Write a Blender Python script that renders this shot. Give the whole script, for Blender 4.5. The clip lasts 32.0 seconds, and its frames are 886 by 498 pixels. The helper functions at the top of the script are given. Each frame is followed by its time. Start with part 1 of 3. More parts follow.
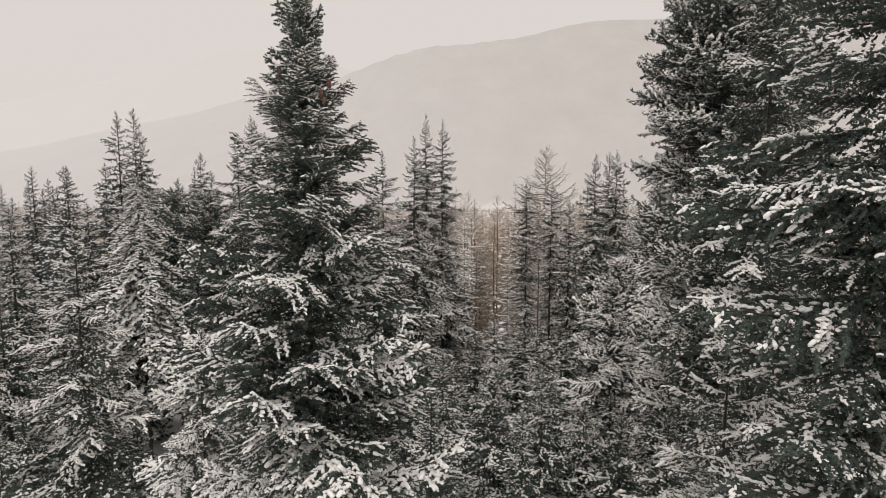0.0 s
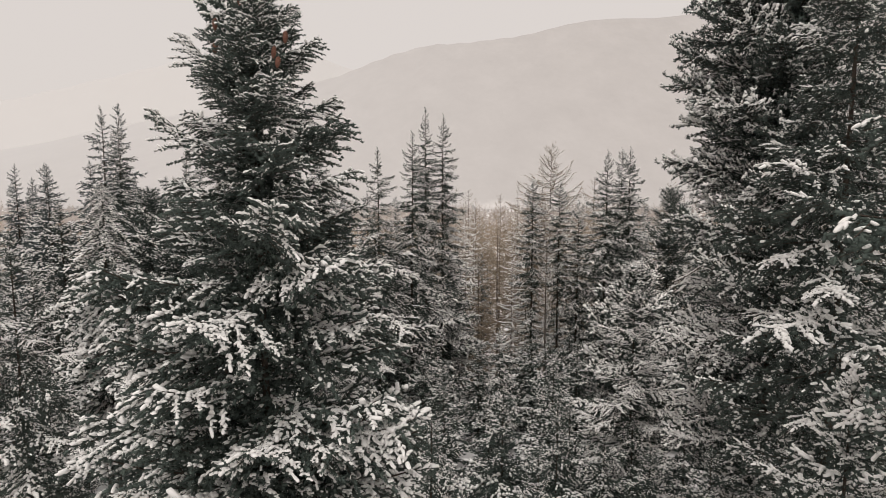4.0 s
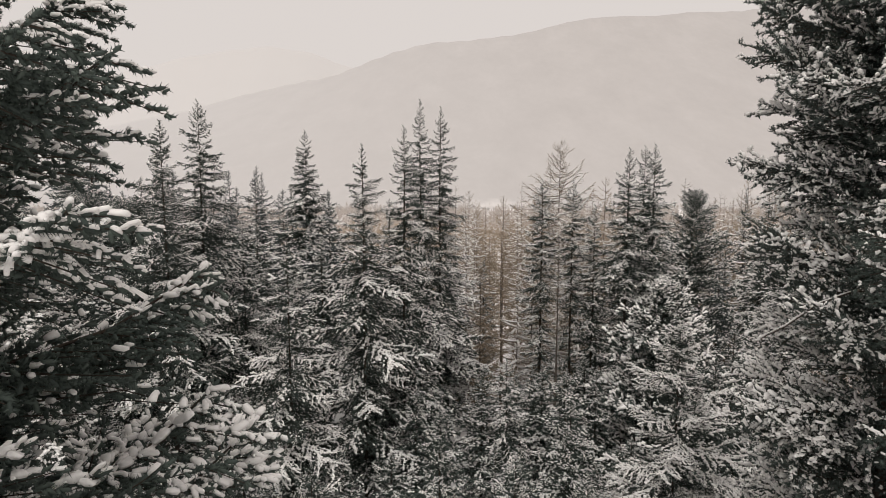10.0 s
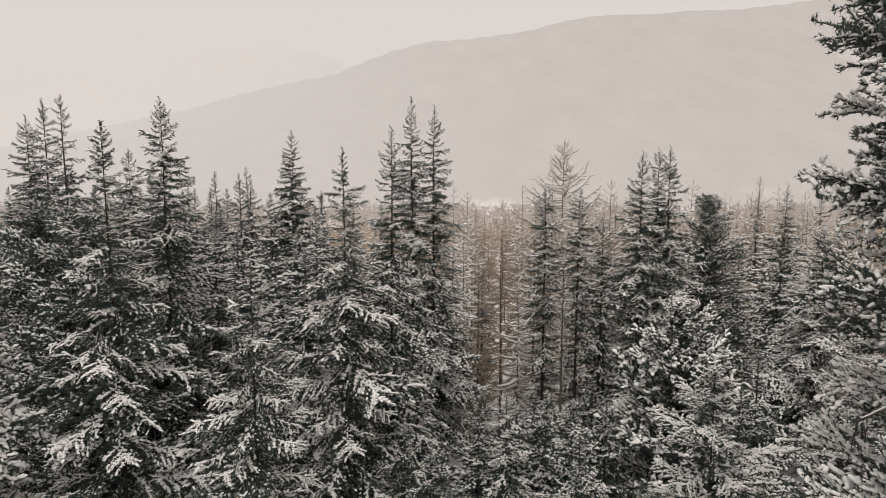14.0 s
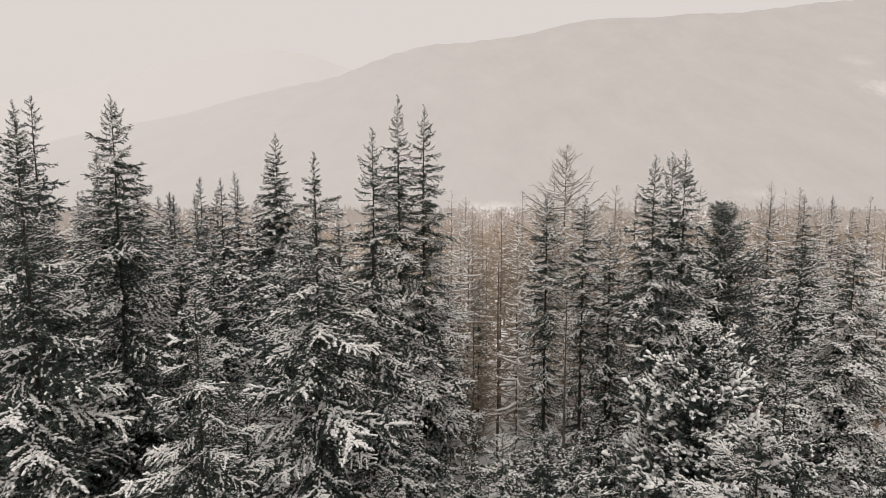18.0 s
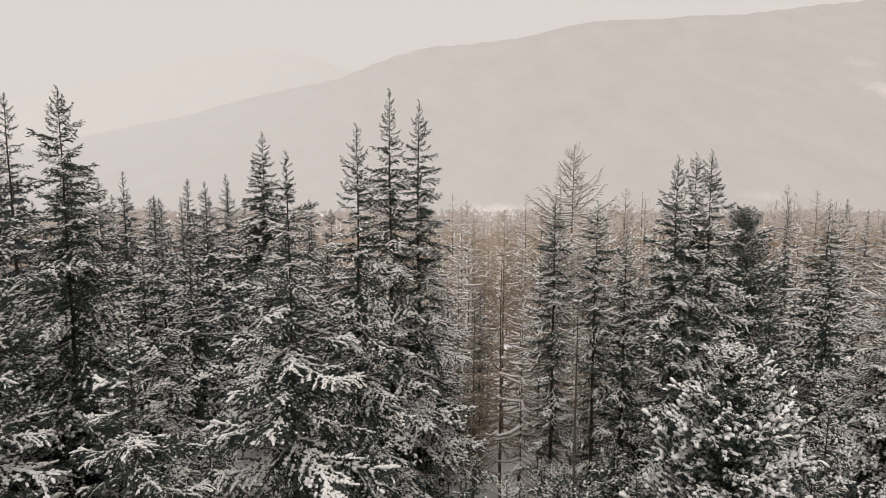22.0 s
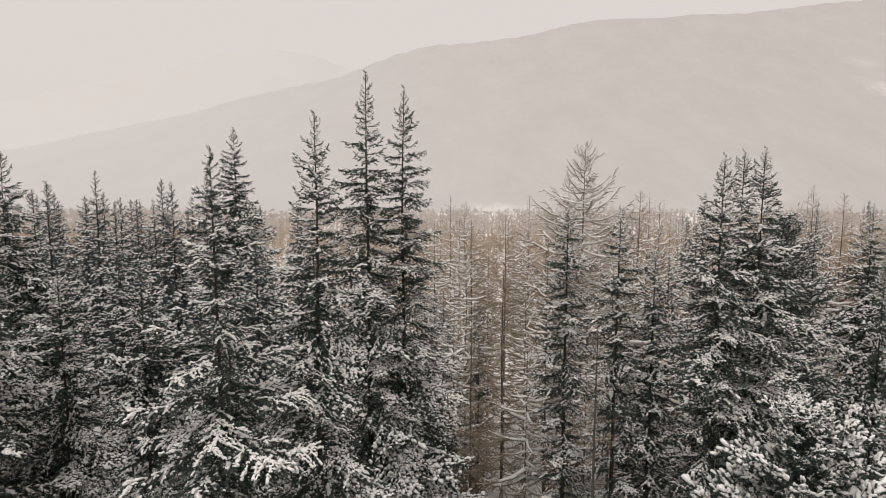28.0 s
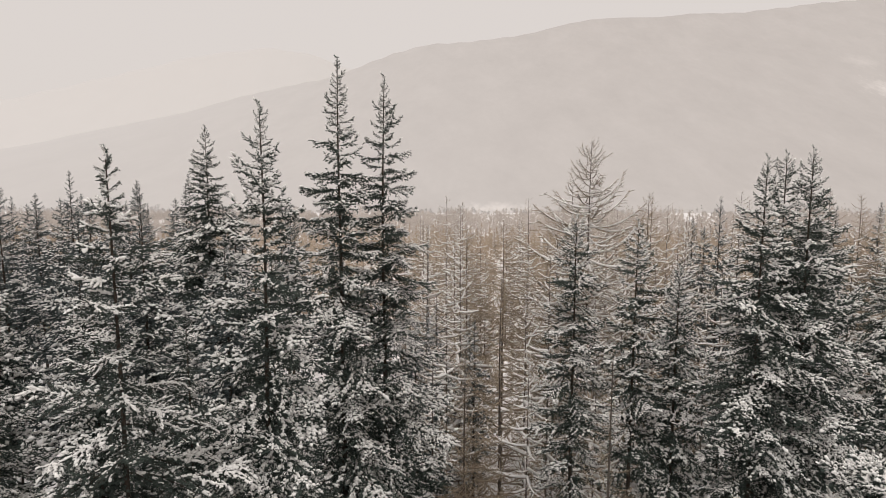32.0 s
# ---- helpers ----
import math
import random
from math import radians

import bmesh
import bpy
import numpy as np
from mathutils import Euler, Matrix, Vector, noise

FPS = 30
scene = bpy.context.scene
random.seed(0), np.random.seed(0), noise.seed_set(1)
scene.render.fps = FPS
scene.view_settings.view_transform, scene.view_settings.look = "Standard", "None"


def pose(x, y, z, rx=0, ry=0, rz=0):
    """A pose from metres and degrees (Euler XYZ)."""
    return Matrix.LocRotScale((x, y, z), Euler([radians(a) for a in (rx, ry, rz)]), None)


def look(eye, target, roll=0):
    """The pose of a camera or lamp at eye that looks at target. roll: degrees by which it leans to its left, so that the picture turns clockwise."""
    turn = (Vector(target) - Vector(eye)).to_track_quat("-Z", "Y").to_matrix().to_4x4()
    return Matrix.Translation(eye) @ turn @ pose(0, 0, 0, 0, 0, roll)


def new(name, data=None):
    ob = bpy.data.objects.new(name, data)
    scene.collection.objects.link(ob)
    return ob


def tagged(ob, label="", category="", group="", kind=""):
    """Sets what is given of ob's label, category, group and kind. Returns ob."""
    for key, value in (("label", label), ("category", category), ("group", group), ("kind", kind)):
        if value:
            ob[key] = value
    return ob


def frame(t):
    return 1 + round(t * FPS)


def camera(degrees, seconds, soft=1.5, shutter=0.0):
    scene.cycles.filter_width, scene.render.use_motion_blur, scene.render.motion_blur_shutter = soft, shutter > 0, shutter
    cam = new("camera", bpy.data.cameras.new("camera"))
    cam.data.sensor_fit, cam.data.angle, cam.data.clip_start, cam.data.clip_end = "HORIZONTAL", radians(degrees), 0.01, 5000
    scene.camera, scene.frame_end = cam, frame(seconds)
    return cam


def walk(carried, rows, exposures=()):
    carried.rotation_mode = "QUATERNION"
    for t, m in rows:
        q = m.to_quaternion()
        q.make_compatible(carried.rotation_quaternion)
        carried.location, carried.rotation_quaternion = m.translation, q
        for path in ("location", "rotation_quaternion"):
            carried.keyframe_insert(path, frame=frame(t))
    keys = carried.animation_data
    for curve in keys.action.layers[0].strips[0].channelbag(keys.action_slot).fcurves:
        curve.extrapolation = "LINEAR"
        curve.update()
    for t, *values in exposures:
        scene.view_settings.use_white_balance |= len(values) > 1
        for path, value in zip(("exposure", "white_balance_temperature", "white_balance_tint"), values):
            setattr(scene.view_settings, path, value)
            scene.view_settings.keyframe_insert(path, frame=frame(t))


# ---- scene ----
cam = camera(73.0, 32.0, soft=0.55)
METRES, EYE, TILT, LEAN, TURN = 30.0, 14.0, -6.5, 0.0, 0.0
ROWS = [
    (0.0, 0.0000, 0.0000, 0.0000, 0.00, 0.00, -0.00),
    (0.5, 0.0007, 0.0130, 0.0010, -0.00, -0.02, -0.01),
    (1.0, 0.0010, 0.0279, 0.0024, -0.00, -0.03, -0.02),
    (1.5, 0.0008, 0.0405, 0.0041, 0.00, -0.04, -0.03),
    (2.0, 0.0005, 0.0549, 0.0057, -0.01, -0.06, -0.04),
    (2.5, 0.0000, 0.0682, 0.0070, -0.02, -0.06, -0.04),
    (4.5, -0.0050, 0.1288, 0.0145, -0.09, -0.11, -0.03),
    (5.0, -0.0066, 0.1457, 0.0174, -0.10, -0.11, -0.05),
    (5.5, -0.0074, 0.1596, 0.0195, -0.11, -0.09, -0.05),
    (6.0, -0.0076, 0.1753, 0.0220, -0.11, -0.11, -0.07),
    (6.5, -0.0071, 0.1910, 0.0242, -0.11, -0.11, -0.06),
    (7.0, -0.0058, 0.2069, 0.0265, -0.09, -0.11, -0.04),
    (7.5, -0.0040, 0.2230, 0.0287, -0.09, -0.11, -0.03),
    (8.0, -0.0024, 0.2390, 0.0312, -0.09, -0.16, -0.05),
    (8.5, -0.0015, 0.2539, 0.0335, -0.09, -0.16, -0.04),
    (9.0, -0.0004, 0.2721, 0.0367, -0.07, -0.20, -0.05),
    (9.5, 0.0010, 0.2889, 0.0398, -0.07, -0.23, -0.03),
    (10.0, 0.0027, 0.3040, 0.0423, -0.08, -0.25, -0.01),
    (10.5, 0.0050, 0.3209, 0.0456, -0.09, -0.27, -0.01),
    (11.0, 0.0069, 0.3395, 0.0495, -0.11, -0.29, -0.03),
    (11.5, 0.0084, 0.3541, 0.0533, -0.11, -0.29, -0.03),
    (12.0, 0.0101, 0.3690, 0.0566, -0.10, -0.31, -0.02),
    (12.5, 0.0111, 0.3820, 0.0595, -0.10, -0.32, 0.01),
    (13.0, 0.0130, 0.3983, 0.0634, -0.07, -0.34, 0.01),
    (13.5, 0.0144, 0.4129, 0.0669, -0.09, -0.36, 0.01),
    (14.0, 0.0156, 0.4259, 0.0699, -0.10, -0.37, 0.01),
    (14.5, 0.0177, 0.4409, 0.0735, -0.08, -0.37, 0.02),
    (16.5, 0.0258, 0.5009, 0.0824, -0.11, -0.11, 0.09),
    (17.0, 0.0290, 0.5174, 0.0857, -0.10, -0.11, 0.06),
    (17.5, 0.0328, 0.5320, 0.0893, -0.05, -0.12, 0.04),
    (18.0, 0.0348, 0.5449, 0.0913, -0.04, -0.08, 0.03),
    (18.5, 0.0374, 0.5586, 0.0934, 0.00, -0.06, 0.03),
    (19.0, 0.0399, 0.5746, 0.0953, 0.00, -0.04, 0.02),
    (19.5, 0.0425, 0.5878, 0.0970, 0.02, -0.02, 0.02),
    (20.0, 0.0452, 0.6023, 0.0992, 0.04, 0.00, -0.00),
    (20.5, 0.0461, 0.6171, 0.1010, 0.07, 0.02, -0.01),
    (21.0, 0.0443, 0.6320, 0.1027, 0.08, 0.07, -0.02),
    (21.5, 0.0433, 0.6471, 0.1048, 0.11, 0.07, -0.01),
    (22.0, 0.0437, 0.6617, 0.1071, 0.13, 0.10, -0.03),
    (22.5, 0.0442, 0.6747, 0.1089, 0.15, 0.11, -0.04),
    (23.0, 0.0450, 0.6906, 0.1109, 0.15, 0.12, -0.04),
    (23.5, 0.0456, 0.7040, 0.1129, 0.15, 0.11, -0.04),
    (24.0, 0.0473, 0.7190, 0.1154, 0.16, 0.10, -0.04),
    (24.5, 0.0490, 0.7345, 0.1180, 0.18, 0.09, -0.04),
    (25.0, 0.0509, 0.7502, 0.1203, 0.20, 0.09, -0.03),
    (25.5, 0.0524, 0.7657, 0.1224, 0.21, 0.07, -0.03),
    (27.5, 0.0581, 0.8310, 0.1319, 0.17, 0.03, -0.11),
    (28.0, 0.0588, 0.8453, 0.1343, 0.17, 0.02, -0.11),
    (28.5, 0.0597, 0.8613, 0.1367, 0.15, -0.02, -0.11),
    (29.0, 0.0620, 0.8788, 0.1394, 0.13, -0.03, -0.09),
    (29.5, 0.0638, 0.8938, 0.1422, 0.11, -0.03, -0.09),
    (30.0, 0.0648, 0.9105, 0.1451, 0.06, -0.04, -0.08),
    (30.5, 0.0653, 0.9249, 0.1473, 0.02, -0.04, -0.07),
    (31.0, 0.0661, 0.9422, 0.1506, -0.02, -0.04, -0.06),
    (31.5, 0.0684, 0.9581, 0.1534, -0.05, -0.04, -0.08),
    (32.0, 0.0714, 0.9720, 0.1566, -0.03, -0.06, -0.09),
]
walk(cam, [(t, pose(0, 0, EYE, TILT, LEAN, TURN) @ pose(METRES * x, METRES * y, METRES * z, 90 + pitch, roll, yaw)) for t, x, y, z, yaw, pitch, roll in ROWS])

# ---- light ----
world = bpy.data.worlds.new("overcast_sky")
scene.world = world
world.use_nodes = True
wn = world.node_tree
wn.nodes.clear()
w_out = wn.nodes.new("ShaderNodeOutputWorld")
w_bg = wn.nodes.new("ShaderNodeBackground")
w_sky = wn.nodes.new("ShaderNodeTexSky")
w_sky.sky_type = "NISHITA"
w_sky.sun_disc = False
w_sky.sun_elevation = radians(62)
w_sky.sun_rotation = radians(200)
w_sky.dust_density = 6.0
w_mix = wn.nodes.new("ShaderNodeMixRGB")
w_mix.inputs[0].default_value = 0.93
# a closed layer of snow cloud over the clear sky
w_mix.inputs[2].default_value = (7.56, 6.95, 6.56, 1)
wn.links.new(w_sky.outputs[0], w_mix.inputs[1])
wn.links.new(w_mix.outputs[0], w_bg.inputs[0])
w_bg.inputs[1].default_value = 0.1
wn.links.new(w_bg.outputs[0], w_out.inputs[0])

sun_data = bpy.data.lights.new("sun", "SUN")
sun_data.energy = 1.5
sun_data.angle = radians(45)
sun_data.color = (1.0, 0.97, 0.94)
sun = new("sun", sun_data)
sun.matrix_world = look((0, 0, 60), (8, 28, 6))


# ---- materials ----
def material(name, rough=0.9, spec=0.1):
    m = bpy.data.materials.new(name)
    m.use_nodes = True
    b = m.node_tree.nodes["Principled BSDF"]
    b.inputs["Roughness"].default_value = rough
    b.inputs["Specular IOR Level"].default_value = spec
    return m, m.node_tree, b


def ramp(nt, stops):
    r = nt.nodes.new("ShaderNodeValToRGB")
    while len(r.color_ramp.elements) < len(stops):
        r.color_ramp.elements.new(0.5)
    for e, (p, c) in zip(r.color_ramp.elements, stops):
        e.position, e.color = p, (*c, 1)
    return r


def grain(nt, scale, detail=3.0, rough=0.6, coord="Object"):
    tc = nt.nodes.new("ShaderNodeTexCoord")
    n = nt.nodes.new("ShaderNodeTexNoise")
    n.inputs["Scale"].default_value = scale
    n.inputs["Detail"].default_value = detail
    n.inputs["Roughness"].default_value = rough
    nt.links.new(tc.outputs[coord], n.inputs["Vector"])
    return n


def bumpy(nt, b, height, strength, distance):
    bp = nt.nodes.new("ShaderNodeBump")
    bp.inputs["Strength"].default_value = strength
    bp.inputs["Distance"].default_value = distance
    nt.links.new(height, bp.inputs["Height"])
    nt.links.new(bp.outputs[0], b.inputs["Normal"])


def needle_material(name, dark, mid, light):
    m, nt, b = material(name, 0.75, 0.15)
    geo = nt.nodes.new("ShaderNodeNewGeometry")
    n = grain(nt, 3.0)
    mx = nt.nodes.new("ShaderNodeMath")
    mx.operation = "MULTIPLY_ADD"
    mx.inputs[1].default_value = 0.45
    nt.links.new(geo.outputs["Random Per Island"], mx.inputs[0])
    sc = nt.nodes.new("ShaderNodeMath")
    sc.operation = "MULTIPLY"
    sc.inputs[1].default_value = 0.6
    nt.links.new(n.outputs[0], sc.inputs[0])
    nt.links.new(sc.outputs[0], mx.inputs[2])
    r = ramp(nt, [(0.15, dark), (0.55, mid), (0.95, light)])
    nt.links.new(mx.outputs[0], r.inputs[0])
    nt.links.new(r.outputs[0], b.inputs["Base Color"])
    return m


def snow_material(name, a, c, scale, depth=0.02):
    m, nt, b = material(name, 0.85, 0.2)
    n = grain(nt, scale, 4.0)
    r = ramp(nt, [(0.3, a), (0.7, c)])
    nt.links.new(n.outputs[0], r.inputs[0])
    nt.links.new(r.outputs[0], b.inputs["Base Color"])
    fine = grain(nt, scale * 9, 2.0)
    bumpy(nt, b, fine.outputs[0], 0.4, depth)
    return m


def bark_material(name, dark, light, scale):
    m, nt, b = material(name, 0.95, 0.05)
    n = grain(nt, scale, 5.0, 0.7)
    r = ramp(nt, [(0.3, dark), (0.7, light)])
    nt.links.new(n.outputs[0], r.inputs[0])
    nt.links.new(r.outputs[0], b.inputs["Base Color"])
    bumpy(nt, b, n.outputs[0], 0.6, 0.02)
    return m


NEEDLE = needle_material("spruce_needles", (0.042, 0.054, 0.049), (0.075, 0.095, 0.084), (0.115, 0.141, 0.120))
PINE = needle_material("pine_needles", (0.042, 0.054, 0.049), (0.075, 0.094, 0.085), (0.115, 0.139, 0.121))
# far spruces' needles, paler and bluer: distance haze mixed into the colour
HAZED_NEEDLE = needle_material("hazed_needles", (0.058, 0.072, 0.073), (0.098, 0.119, 0.120), (0.150, 0.176, 0.175))
BARK = bark_material("spruce_bark", (0.03, 0.024, 0.02), (0.10, 0.08, 0.065), 6.0)
LARCH = bark_material("larch_twigs", (0.20, 0.158, 0.115), (0.42, 0.345, 0.262), 5.0)
LARCH_BARK = bark_material("larch_bark", (0.075, 0.063, 0.055), (0.20, 0.172, 0.148), 5.0)
CONE = bark_material("cone_scales", (0.09, 0.045, 0.032), (0.19, 0.10, 0.075), 30.0)
SNOW = snow_material("fresh_snow", (0.78, 0.76, 0.74), (0.88, 0.865, 0.845), 4.0)
GROUND_SNOW = snow_material("ground_snow", (0.70, 0.68, 0.675), (0.86, 0.845, 0.84), 0.35, 0.05)


# ---- ground ----
GROUND_LINE = ((-300, 4), (-60, 1.5), (0, 0), (25, -1.3), (40, -3.1), (50, -5), (64, -7.6), (78, -10.3),
               (110, -14.5), (150, -18.6), (230, -23.5), (330, -27.5), (500, -31), (800, -33), (1000, -33), (5000, -33))


def ground_z(x, y):
    gy, gz = zip(*GROUND_LINE)
    z = np.interp(y, gy, gz)
    near = np.clip(1.2 - abs(y) / 900.0, 0.1, 1)
    return z + near * (0.35 * np.sin(x * 0.21 + 1.3) * np.sin(y * 0.17) + 0.9 * np.sin(x * 0.043 + 0.6) * np.cos(y * 0.05 + 0.2))


def mesh_from(name, verts, faces, mats, index=None, smooth=False):
    me = bpy.data.meshes.new(name)
    verts = np.asarray(verts, dtype=np.float32).reshape(-1, 3)
    faces = np.asarray(faces, dtype=np.int32)
    k = faces.shape[1]
    me.vertices.add(len(verts))
    me.vertices.foreach_set("co", verts.ravel())
    me.loops.add(faces.size)
    me.loops.foreach_set("vertex_index", faces.ravel())
    me.polygons.add(len(faces))
    me.polygons.foreach_set("loop_start", np.arange(0, faces.size, k, dtype=np.int32))
    if index is not None:
        me.polygons.foreach_set("material_index", np.asarray(index, dtype=np.int32))
    if smooth:
        me.polygons.foreach_set("use_smooth", np.ones(len(faces), dtype=bool))
    for m in mats:
        me.materials.append(m)
    me.update(calc_edges=True)
    me.validate()
    return me


def sheet(xs, ys, height):
    gx, gy = np.meshgrid(xs, ys)
    gz = height(gx, gy)
    v = np.stack([gx, gy, gz], -1).reshape(-1, 3)
    w = len(xs)
    i, j = np.meshgrid(np.arange(w - 1), np.arange(len(ys) - 1))
    a = (j * w + i).ravel()
    return v, np.stack([a, a + 1, a + 1 + w, a + w], 1)


gxs = np.concatenate([-np.geomspace(4500, 110, 24), np.linspace(-100, 100, 81), np.geomspace(110, 4500, 24)])
gys = np.concatenate([-np.geomspace(1500, 45, 14), np.linspace(-40, 160, 81), np.geomspace(165, 4600, 40)])
gv, gf = sheet(gxs, gys, ground_z)
tagged(new("ground", mesh_from("ground", gv, gf, [GROUND_SNOW], smooth=True)),
       "snow-covered forest floor falling away into a valley", "ground", kind="structure")

# the far hillside across the valley
RIDGE = ((-5200, 20), (-2600, 30), (-1900, 70), (-1629, 112), (-1300, 170), (-900, 262), (-380, 385), (-174, 458),
         (-50, 486), (241, 521), (366, 542), (532, 577), (864, 598), (1072, 598), (1280, 634), (1630, 662), (2400, 730), (5200, 690))


def ridge_z(x):
    rx, rz = zip(*RIDGE)
    return np.interp(x, rx, rz)


def hill_z(x, y):
    f = np.clip((y - 930) / 1270.0, 0, 1)
    over = np.clip((y - 2200) / 900.0, 0, 1)
    z = -34 + (ridge_z(x) + 34) * (f ** 1.12) * (1 - 0.35 * over ** 2)
    return z + f * (4 * np.sin(x * 0.011 + y * 0.004) + 2 * np.sin(x * 0.027 + 2) * np.sin(y * 0.02)
                    + 2.0 * np.sin(x * 0.083 + y * 0.013) + 1.2 * np.sin(x * 0.19))


# winter haze is put into this slope's pale colour and its glow
hill_mat, hnt, hb = material("hazy_hillside", 1.0, 0.0)
h_n1 = grain(hnt, 0.012, 5.0, 0.65)
h_n2 = grain(hnt, 0.06, 3.0, 0.7)
h_tc = hnt.nodes.new("ShaderNodeTexCoord")
h_mp = hnt.nodes.new("ShaderNodeMapping")
h_mp.inputs["Scale"].default_value = (1.0, 0.5, 0.3)
hnt.links.new(h_tc.outputs["Object"], h_mp.inputs[0])
hnt.links.new(h_mp.outputs[0], h_n1.inputs["Vector"])
hnt.links.new(h_mp.outputs[0], h_n2.inputs["Vector"])
h_map = hnt.nodes.new("ShaderNodeMath")
h_map.operation = "MULTIPLY_ADD"
h_map.inputs[1].default_value = 0.35
hnt.links.new(h_n2.outputs[0], h_map.inputs[0])
hnt.links.new(h_n1.outputs[0], h_map.inputs[2])
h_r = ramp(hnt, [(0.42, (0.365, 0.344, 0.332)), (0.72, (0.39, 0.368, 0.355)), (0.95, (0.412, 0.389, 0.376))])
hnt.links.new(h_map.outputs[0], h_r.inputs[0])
# painted haze: the colour runs paler towards negative x
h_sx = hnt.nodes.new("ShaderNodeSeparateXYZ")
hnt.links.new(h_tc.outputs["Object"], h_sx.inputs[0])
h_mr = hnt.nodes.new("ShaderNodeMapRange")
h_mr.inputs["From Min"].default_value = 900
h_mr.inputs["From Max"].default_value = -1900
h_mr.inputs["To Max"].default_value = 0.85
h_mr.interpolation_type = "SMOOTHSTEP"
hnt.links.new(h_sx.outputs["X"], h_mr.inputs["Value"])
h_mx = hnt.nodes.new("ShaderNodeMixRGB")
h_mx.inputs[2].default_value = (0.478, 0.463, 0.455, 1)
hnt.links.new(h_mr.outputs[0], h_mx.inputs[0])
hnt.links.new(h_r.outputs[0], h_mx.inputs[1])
# open snowy clearings among the trees of the slope: x, y, reach across, reach up, strength
h_last = h_mx
for cx, cy, rx, ry, amount in ((1098, 1515, 55, 75, 0.6), (1140, 1712, 36, 50, 0.3), (85, 950, 60, 30, 0.7), (530, 1008, 36, 24, 0.4)):
    c_mp = hnt.nodes.new("ShaderNodeMapping")
    c_mp.inputs["Location"].default_value = (-cx / rx, -cy / ry, 0)
    c_mp.inputs["Scale"].default_value = (1 / rx, 1 / ry, 0)
    hnt.links.new(h_tc.outputs["Object"], c_mp.inputs[0])
    c_len = hnt.nodes.new("ShaderNodeVectorMath")
    c_len.operation = "LENGTH"
    hnt.links.new(c_mp.outputs[0], c_len.inputs[0])
    c_sum = hnt.nodes.new("ShaderNodeMath")
    c_sum.operation = "MULTIPLY_ADD"
    c_sum.inputs[1].default_value = 2.6
    hnt.links.new(h_n2.outputs[0], c_sum.inputs[0])
    hnt.links.new(c_len.outputs["Value"], c_sum.inputs[2])
    c_mr = hnt.nodes.new("ShaderNodeMapRange")
    c_mr.inputs["From Min"].default_value = 2.5
    c_mr.inputs["From Max"].default_value = 1.3
    c_mr.inputs["To Max"].default_value = amount
    hnt.links.new(c_sum.outputs[0], c_mr.inputs["Value"])
    c_mx = hnt.nodes.new("ShaderNodeMixRGB")
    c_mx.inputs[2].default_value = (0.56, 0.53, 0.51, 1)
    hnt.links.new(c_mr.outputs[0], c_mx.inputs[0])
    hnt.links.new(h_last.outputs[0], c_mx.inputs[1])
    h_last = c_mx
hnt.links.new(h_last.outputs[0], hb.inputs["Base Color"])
# self-glow that stands in for hazy air before the hill
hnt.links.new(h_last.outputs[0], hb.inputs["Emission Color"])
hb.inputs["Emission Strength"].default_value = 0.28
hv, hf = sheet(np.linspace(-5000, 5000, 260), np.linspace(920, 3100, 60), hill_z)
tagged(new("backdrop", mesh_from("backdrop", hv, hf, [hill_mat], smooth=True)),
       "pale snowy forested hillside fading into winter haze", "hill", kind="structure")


# distance haze painted on: a colour close to the sky's, plus a glow
far_mat, fnt, fb = material("haze_tinted_ridge", 1.0, 0.0)
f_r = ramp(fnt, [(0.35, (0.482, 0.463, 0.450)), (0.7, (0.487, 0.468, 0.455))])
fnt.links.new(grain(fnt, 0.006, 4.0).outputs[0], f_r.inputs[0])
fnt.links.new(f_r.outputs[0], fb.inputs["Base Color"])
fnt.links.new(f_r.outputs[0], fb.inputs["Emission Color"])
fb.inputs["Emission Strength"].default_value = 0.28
FAR_RIDGE = ((-7000, 200), (-4600, 330), (-3100, 540), (-2400, 690), (-1700, 850), (-1230, 910), (-950, 880), (-670, 785), (0, 560), (2500, 300))


def far_ridge_z(x, y):
    rx, rz = zip(*FAR_RIDGE)
    return -34 + (np.interp(x, rx, rz) + 34) * np.clip((y - 3300) / 950.0, 0, 1) + 5 * np.sin(x * 0.02)


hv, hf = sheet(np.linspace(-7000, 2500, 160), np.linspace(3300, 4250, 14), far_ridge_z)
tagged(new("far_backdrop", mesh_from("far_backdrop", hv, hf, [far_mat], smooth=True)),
       "faint distant ridge with haze painted into its colour", "hill", kind="structure")


# ---- pieces of foliage ----
def unit(v):
    return v / np.maximum(np.linalg.norm(v, axis=-1, keepdims=True), 1e-9)


def frames_of(d):
    """Side and upper directions for arrays of shoot directions."""
    steep = np.abs(d[..., 2:]) > 0.97
    y = unit(np.cross(np.where(steep, np.array([1.0, 0, 0]), np.array([0, 0, 1.0])), d))
    return y, np.cross(d, y)


